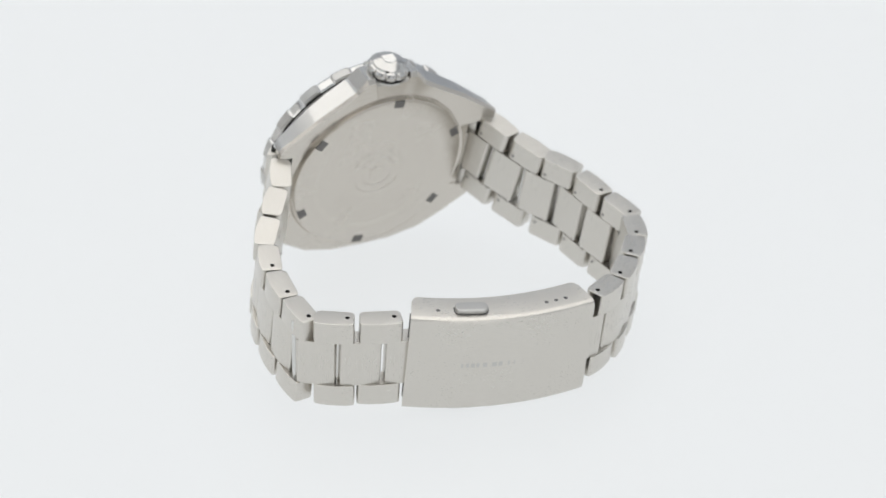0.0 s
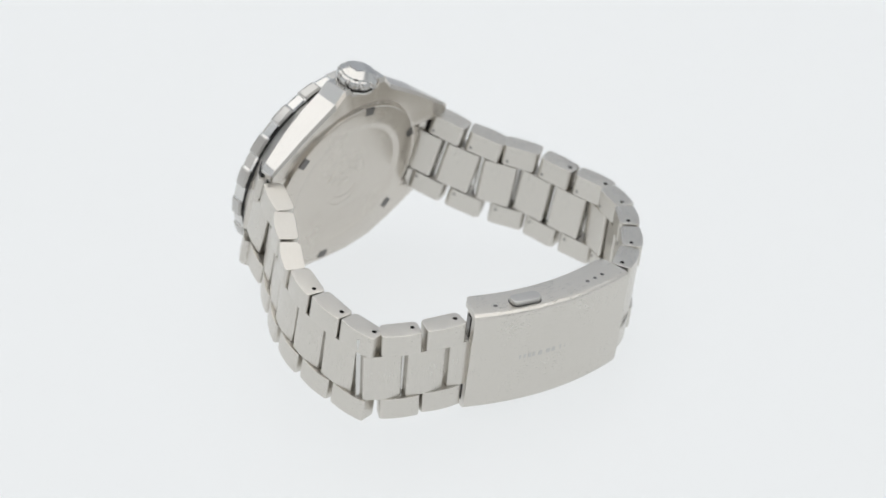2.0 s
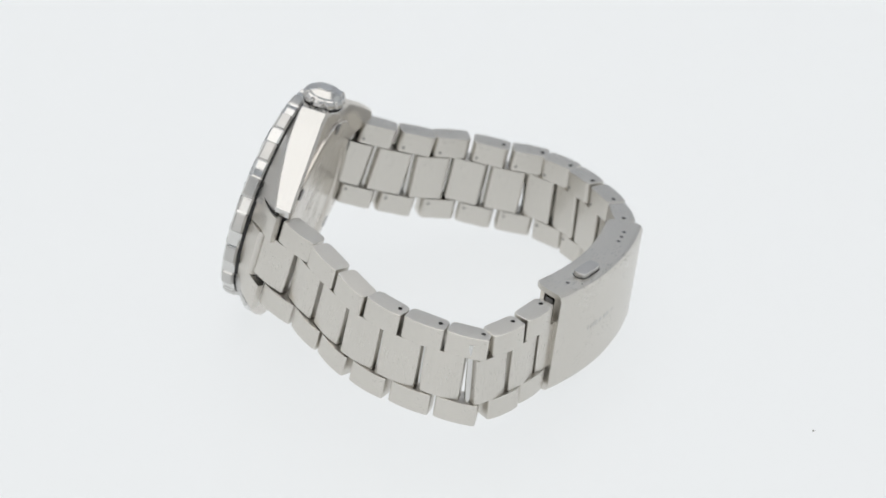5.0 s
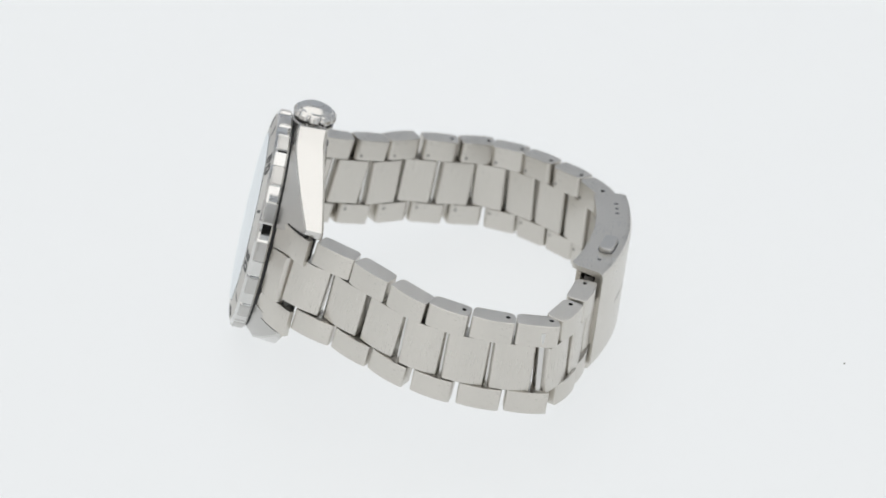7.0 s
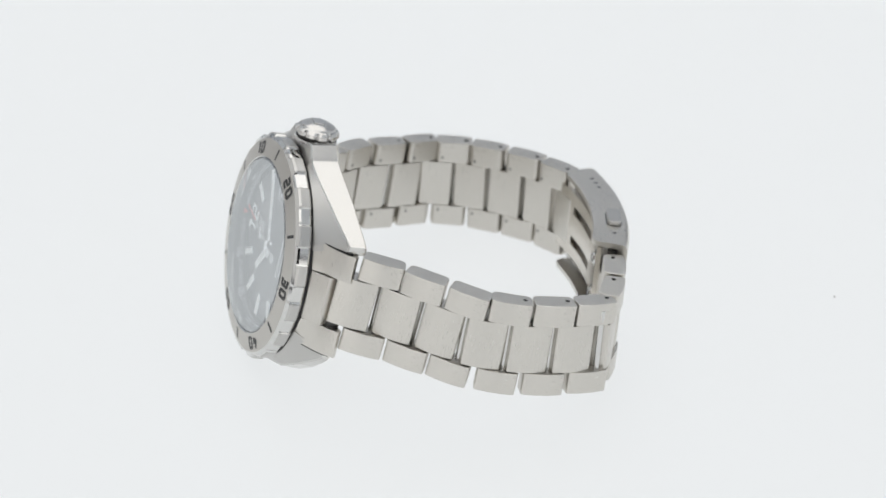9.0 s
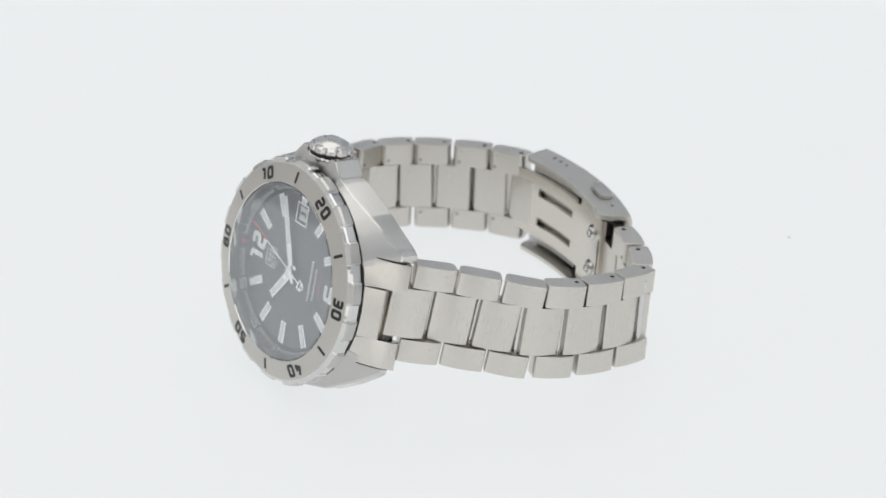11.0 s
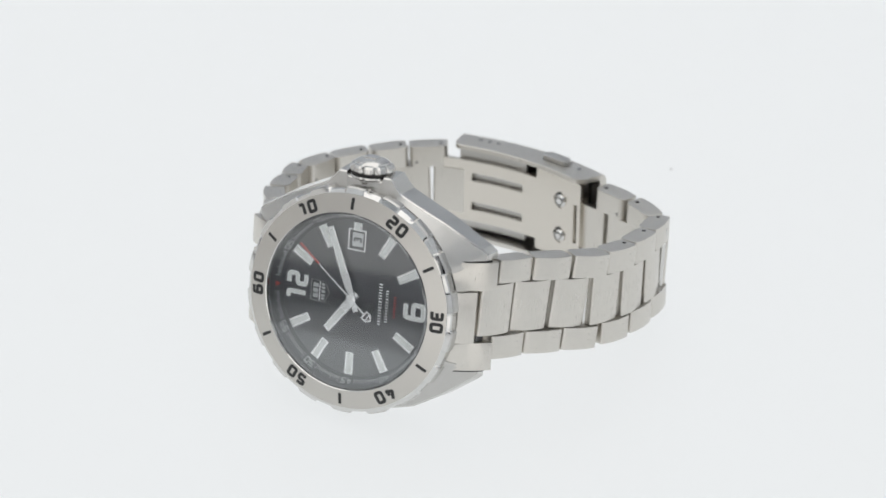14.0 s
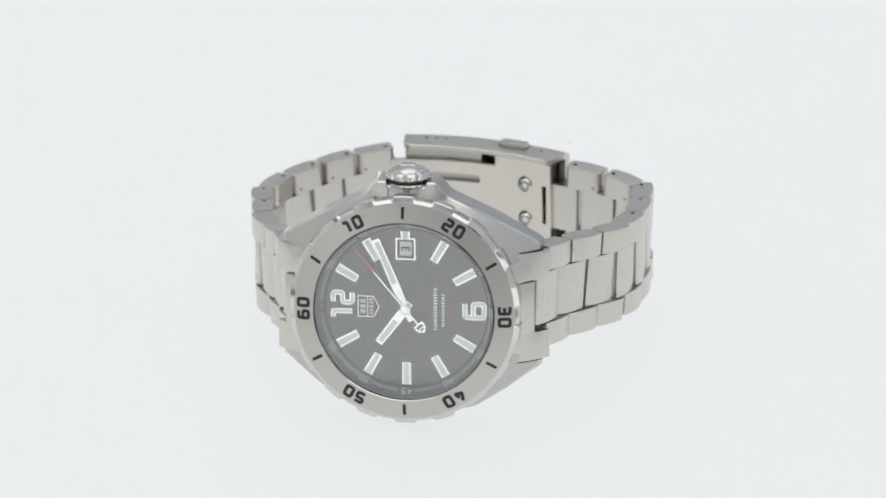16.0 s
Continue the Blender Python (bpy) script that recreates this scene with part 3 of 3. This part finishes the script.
mid_top = domed(-1.5, 5.55, 2.1, 0.42)
mid_shape = round_poly([(-1.35, -1.6), (5.35, -1.6)] + mid_top, [0.6, 0.6, 0.4] + [0] * 7 + [0.4], 4)


def mesh_of(name, bm, mats, sharp=32):
    ob = part(name, bm, mats, sharp=sharp)
    me = ob.data
    bpy.data.objects.remove(ob)
    return me


M_OUT = mesh_of("outer_link", prism(outer_shape, -W_OUT / 2, W_OUT / 2, 0.16, hole=(0, 0.15, 0.42, 0.7)), [brushed, recess_dark])
M_OUT_PLAIN = mesh_of("outer_link", prism(outer_shape, -W_OUT / 2, W_OUT / 2, 0.16), [brushed])
M_MID = mesh_of("center_link", prism(mid_shape, -W_MID / 2, W_MID / 2, 0.12), [brushed_up])
M_DOT = mesh_of("pin_hole", rod((-LINK + 2.7, -1.6, 0), (-LINK + 2.7, -1.73, 0), 0.3, 12), [hole_grey])
# Added dark rod: fills the see-through gap at the end link with shade.
M_GAP_ROD = mesh_of("gap_rod", rod((0, 0, -W_ALL / 2 + 0.1), (0, 0, W_ALL / 2 - 0.1), 1.35, 20), [dark_steel])
M_PIN = mesh_of("link_pin", rod((0, 0, -W_ALL / 2 + 1.2), (0, 0, W_ALL / 2 - 1.2), 0.6), [polished])

# hinge places (x, y, top z) from the head to the clasp, with the lean of each link's pin
SIX = [(16.6, -25.9, 11.0, 0.24), (20.9, -19.5, 9.0, 0.19), (26.5, -14.1, 7.4, 0.15), (31.8, -8.7, 5.7, 0.13), (35.35, -2.09, 4.34, 0.12),
       (37.45, 5.45, 3.1, 0.115), (38.35, 13.22, 2.05, 0.115), (32.85, 18.19, 1.88, 0.115), (25.99, 22.01, 1.58, 0.115)]
TWELVE = [(-25.2, -20.5, 9.0, 0.26), (-26.8, -13.4, 6.6, 0.23), (-29.1, -6.3, 4.25, 0.2), (-31.95, 0.6, 2.75, 0.17), (-32.3, 8.01, 1.15, 0.14),
          (-32.95, 15.47, -0.35, 0.115), (-29.5, 21.9, -0.95, 0.115), (-23.76, 26.78, -0.95, 0.115), (-17.38, 31.21, -1.05, 0.115), (-9.8, 33.68, -0.77, 0.115)]


def bracelet(side, holes_from, last):
    n = len(side)
    for k in range(1, n):
        ax, ay, az, al = side[k - 1]
        bx, by, bz, bl = side[k]
        wide = 18.15 - 0.65 * k / (n - 1)
        up = Vector((-0.03, (al + bl) / 2, 1)).normalized()
        a = Vector((ax, ay, az - FLOOR)) - up * wide / 2
        b = Vector((bx, by, bz - FLOOR)) - up * wide / 2
        mid = (a + b) / 2
        m = frame_of(a, b, up, (mid.x, mid.y * 0.8, 0))
        for s in (1, -1):
            ob = place("outer_link", M_OUT if k >= holes_from else M_OUT_PLAIN, watch, "brushed steel outer bracelet link")
            ob.matrix_basis = m @ Matrix.Translation((0, 0, s * (wide - W_OUT) / 2 * MM)) @ Matrix.Diagonal(((b - a).length / 7.6, 1, 1, 1))
            place("pin_hole", M_DOT, ob, "small dark disc standing for a shaded pin hole", Matrix.Translation((0, 0, -s * 1.1 * MM)))
        # the middle piece reaches back over the hinge towards the head
        back = Matrix.Translation((-(b - a).length * MM, 0, 0))
        place("center_link", M_MID, watch, "brushed steel centre bracelet link", m @ back @ Matrix.Diagonal(((b - a).length / 7.6, 1, 1, 1)))
        place("link_pin", M_PIN, watch, "polished link pin", m @ back @ pose(-1.78 * MM, 0.1 * MM, 0))
        if k == 1:
            place("gap_rod", M_GAP_ROD, watch, "dark rod added for the shaded gap at the end link", m @ back @ pose(-0.5 * MM, 0, 0))
    # the piece that joins the clasp
    e = b + Vector(last)
    m = frame_of(b, e, up, (b.x, b.y, 0))
    m.translation = b * MM
    place("center_link", M_MID, watch, "brushed steel centre link at the clasp", m)
    place("link_pin", M_PIN, watch, "polished link pin", m)


bracelet(SIX, 4, (-7.0, 3.4, -0.3))
bracelet(TWELVE, 4, (7.5, -0.6, 0.3))

# end links between the lugs, following the round of the bezel
for sx, arc, mid in ((1, ((20.8, 5.75), (21.9, 6.6), (22.9, 7.5), (23.7, 8.35), (24.4, 9.2)), (22.1, 6.2)),
                     (-1, ((20.8, 5.55), (21.9, 6.25), (22.9, 7.0), (23.6, 7.65), (24.2, 8.4)), (22.1, 5.2))):
    for z0, z1 in ((4.75, 9.78), (-4.6, 4.6), (-9.78, -4.75)):
        loops = []
        for k in range(7):
            z = z0 + (z1 - z0) * k / 6
            e = 0.1 if k in (0, 6) else 0.0
            r = math.sqrt(19.9 ** 2 - z * z)
            if z0 < 0 < z1:
                prof = [(16.5, 3.6), (r - 0.6, 3.55 + e), (r, 3.62 + e), (mid[0], mid[1] + e), (mid[0] - 0.1, mid[1] + 0.7), (20.9, 9.0), (16.5, 9.2)]
            else:
                prof = [(15.5, 3.6), (r - 0.6, 3.55 + e), (r, 3.62 + e)] + [(x, y + e) for x, y in arc] + [(arc[-1][0] - 0.7, arc[-1][1] + 0.75), (20.5, 9.6)]
            loops.append([(x * sx, y, z) for x, y in prof])
        bm = bmesh.new()
        layers(bm, loops)
        ob = part("end_link", bm, brushed_up, watch, "brushed steel end link between the lugs", HEAD, sharp=24)
        # Black strip paints the shade of the seam between end link and lug.
        if abs(z0 + z1) > 1 and sx > 0:
            bm = bmesh.new()
            edge, s = (z1, 1) if z1 > 0 else (z0, -1)
            layers(bm, [[(sx * min(abs(x), 23.4) - sx * 0.1, min(y + 0.03, 9.0), z) for x, y, q in loops[6 if s > 0 else 0]] for z in (edge - s * 0.02, edge + s * 0.24)])
            part("seam", bm, gasket_gap_black, ob, "black strip standing for the shaded seam beside the lug", smooth=False)

# ---- folding clasp ----
CX = Vector((31.3, -12.3, 1.1)).normalized()
CX = (CX - LEAN * CX.dot(LEAN)).normalized()
CY = LEAN.cross(CX)
CLASP = Matrix((CX, CY, LEAN)).transposed().to_4x4()
CW = 19.8
centre = Vector((9.15, 29.15, 1.32 - FLOOR)) - LEAN * (CW / 2 - 0.4)
CLASP.translation = centre * MM
HALF, SAG = 16.6, 2.55


def bow(x):
    return SAG * (1 - (x / HALF) ** 2) - 0.5


def tilt(x):
    return math.atan(-2 * SAG * x / HALF ** 2)


def swept(profile, x0, x1, n=20, trim=0):
    """Sweeps a closed (outward, z) profile along the clasp's bow."""
    bm = bmesh.new()
    loops = []
    for i in range(n + 1):
        x = x0 + (x1 - x0) * i / n
        s, c = math.sin(tilt(x)), math.cos(tilt(x))
        e = min(x - x0, x1 - x) if trim else 9
        cut = -3.8 + (trim * (1 - math.sqrt(max(0, 1 - (1 - min(e, trim) / trim) ** 2))) if trim else 0)
        loops.append([(x - s * max(o, cut), bow(x) + c * max(o, cut), z) for o, z in profile])
    layers(bm, loops)
    return bm


h = CW / 2
outer = [(2.95, -h + 1.1), (2.6, -h + 0.3), (1.8, -h), (-3.6, -h), (-3.8, -h + 0.15), (-3.8, -h + 0.95), (1.4, -h + 1.1), (1.4, h - 1.1),
         (-3.8, h - 0.95), (-3.8, h - 0.15), (-3.6, h), (1.8, h), (2.6, h - 0.3), (2.95, h - 1.1)]
cover = part("clasp_cover", swept(outer, -HALF, HALF - 0.9, 60, trim=1.6), brushed, watch, "brushed steel folding clasp cover", CLASP, sharp=40)
for s in (1, -1):
    # oblong push button on each edge; a dark plate paints the shade round it
    turn_b = Matrix.Translation((5.4 * MM, bow(5.4) * MM, s * h * MM)) @ Matrix.Rotation(tilt(5.4), 4, "Z")
    pill = round_poly([(-2.95, -1.3), (2.95, -1.3), (2.95, 1.3), (-2.95, 1.3)], 1.25, 6)
    lo, hi = sorted((-0.3 * s, 0.95 * s))
    part("push_button", prism(pill, lo, hi, 0.3), satin, cover, "satin oblong push button", turn_b)
    lo, hi = sorted((-0.2 * s, 0.03 * s))
    part("button_gap_plate", prism(offset_loop(pill, -0.16), lo, hi, 0.01), dark_steel, cover, "dark plate standing for the shaded gap round the push button", turn_b)
# Dark discs paint the shade of the holes along the clasp edge.
for x in (11.2, -8.6, -10.5, -12.4):
    bm = rod((x, bow(x) + 0.1, h - 0.4), (x, bow(x) + 0.1, h + 0.015), 0.38, 16)
    part("adjustment_hole", bm, recess_dark if x != -12.4 else dark_steel, cover, "small dark disc standing for a shaded pin hole")
# Added dark plate: the shade inside the clasp's open mouth, as colour.
bm = swept([(-0.6, -h + 1.4), (1.1, -h + 1.4), (1.1, h - 1.4), (-0.6, h - 1.4)], HALF - 1.6, HALF - 0.75, 4)
part("mouth_shade", bm, recess_dark, cover, "dark plate standing for the shaded mouth of the clasp", smooth=False)
rr = random.Random(11)
bm = bmesh.new()
x = -9.5
while x < 7.5:
    l = rr.uniform(0.5, 0.9)
    o = bow(x) + 2.94
    box((x, o - 0.05, -0.45), (x + l, o + 0.02, 0.45), bm=bm)
    x += l + rr.uniform(0.25, 0.9)
tagged(part("engraving", bm, satin, cover, "faint engraved bars", smooth=False), kind="stuff")


def plate(xs, zs, solid, o0, o1):
    """A bowed plate with openings: cells of the grid xs by zs for which solid(i, k) is true."""
    bm = bmesh.new()
    vs = {}

    def v(i, k, o):
        if (i, k, o) not in vs:
            x = xs[i]
            s, c = math.sin(tilt(x)), math.cos(tilt(x))
            vs[i, k, o] = bm.verts.new((x - s * o, bow(x) + c * o, zs[k]))
        return vs[i, k, o]

    ok = {(i, k) for i in range(len(xs) - 1) for k in range(len(zs) - 1) if solid(i, k)}
    for i, k in ok:
        for o in (o0, o1):
            bm.faces.new((v(i, k, o), v(i + 1, k, o), v(i + 1, k + 1, o), v(i, k + 1, o)))
        for (di, dk), (p, q) in {(-1, 0): ((i, k), (i, k + 1)), (1, 0): ((i + 1, k), (i + 1, k + 1)),
                                 (0, -1): ((i, k), (i + 1, k)), (0, 1): ((i, k + 1), (i + 1, k + 1))}.items():
            if (i + di, k + dk) not in ok:
                bm.faces.new((v(*p, o0), v(*q, o0), v(*q, o1), v(*p, o1)))
    return bm


xs = [-19.0 + 0.5 * i for i in range(69)]
zs = [-8.4, -6.3, -3.9, -2.2, 2.2, 3.9, 6.3, 8.4]


def blade_solid(i, k):
    x = xs[i]
    if k in (0, 6):
        return x > 2.4
    if k in (2, 4):
        return not (-13.1 < x < -1.1 or -17.6 < x < -16.7 or 12.9 < x < 13.9)
    return not (k == 3 and 12.9 < x < 13.9)


blade = part("clasp_blade", plate(xs, zs, blade_solid, -2.6, -1.7), blade_steel, watch, "polished slotted folding blade inside the clasp", CLASP, sharp=40)
part("clasp_inner_blade", plate([-16 + i for i in range(17)], [-8.2, -6, 6, 8.2], lambda i, k: k == 1 or i < 15, -1.45, -0.8), satin, watch, "inner folding blade", CLASP, sharp=40)
# The end block is an added filler that lightens the clasp's dark hollow.
part("clasp_filler_block", plate([10.6 + 0.4 * i for i in range(6)], [-8.7, -4, 4, 8.7], lambda i, k: True, -1.4, 1.35), satin, watch, "steel block added to fill the dark end of the clasp", CLASP, sharp=40)
for z in (3.6, -3.6):
    x = 8.9
    bm = lathe([(0.3, -0.8), (0.9, -0.72), (1.25, -0.4), (1.3, 0.4)], 24)
    ob = part("rivet", bm, polished, blade, "round polished rivet", pose(x * MM, (bow(x) - 2.6) * MM, z * MM))
    # Rings in the gap colour stand for shade on and round the rivet.
    part("rivet_head_ring", lathe([(0.62, -0.78), (0.7, -0.86), (0.8, -0.8), (0.8, -0.7)], 24, ring=True), dark_steel, ob)
    part("rivet_seat", lathe([(1.3, -0.05), (1.65, -0.06), (1.7, 0.1), (1.3, 0.1)], 24, ring=True), dark_steel, ob)


# ---- dust on the table ----
def dust(x, y, r, seed):
    rd = random.Random(seed)
    bm = bmesh.new()
    bmesh.ops.create_icosphere(bm, subdivisions=1, radius=r)
    for v in bm.verts:
        v.co *= rd.uniform(0.6, 1.3)
        v.co.z = v.co.z * 0.4 + r * 0.4
    bm.transform(Matrix.Translation((x, y, 0)))
    return part("dust_speck", bm, dust_dark, turntable, "tiny dark dust speck")


SPECKS = [(28.0, 71.0, 0.24)]
for i, (x, y, r) in enumerate(SPECKS):
    dust(x, y, r, i)


# ---- movement ----
def turned(t):
    return Matrix.Rotation(radians(-TURN * (1 - t / 16.0)), 4, "Z")


def motions():
    steps = [k * 0.5 for k in range(33)]
    walk(watch, [(t, turned(t)) for t in steps])
    walk(turntable, [(t, turned(t)) for t in steps])
    walk(second_hand, [(t, HEAD @ on_dial(8.3 + t - 16.0, 0, CENTRE - 0.35)) for t in steps])


motions()
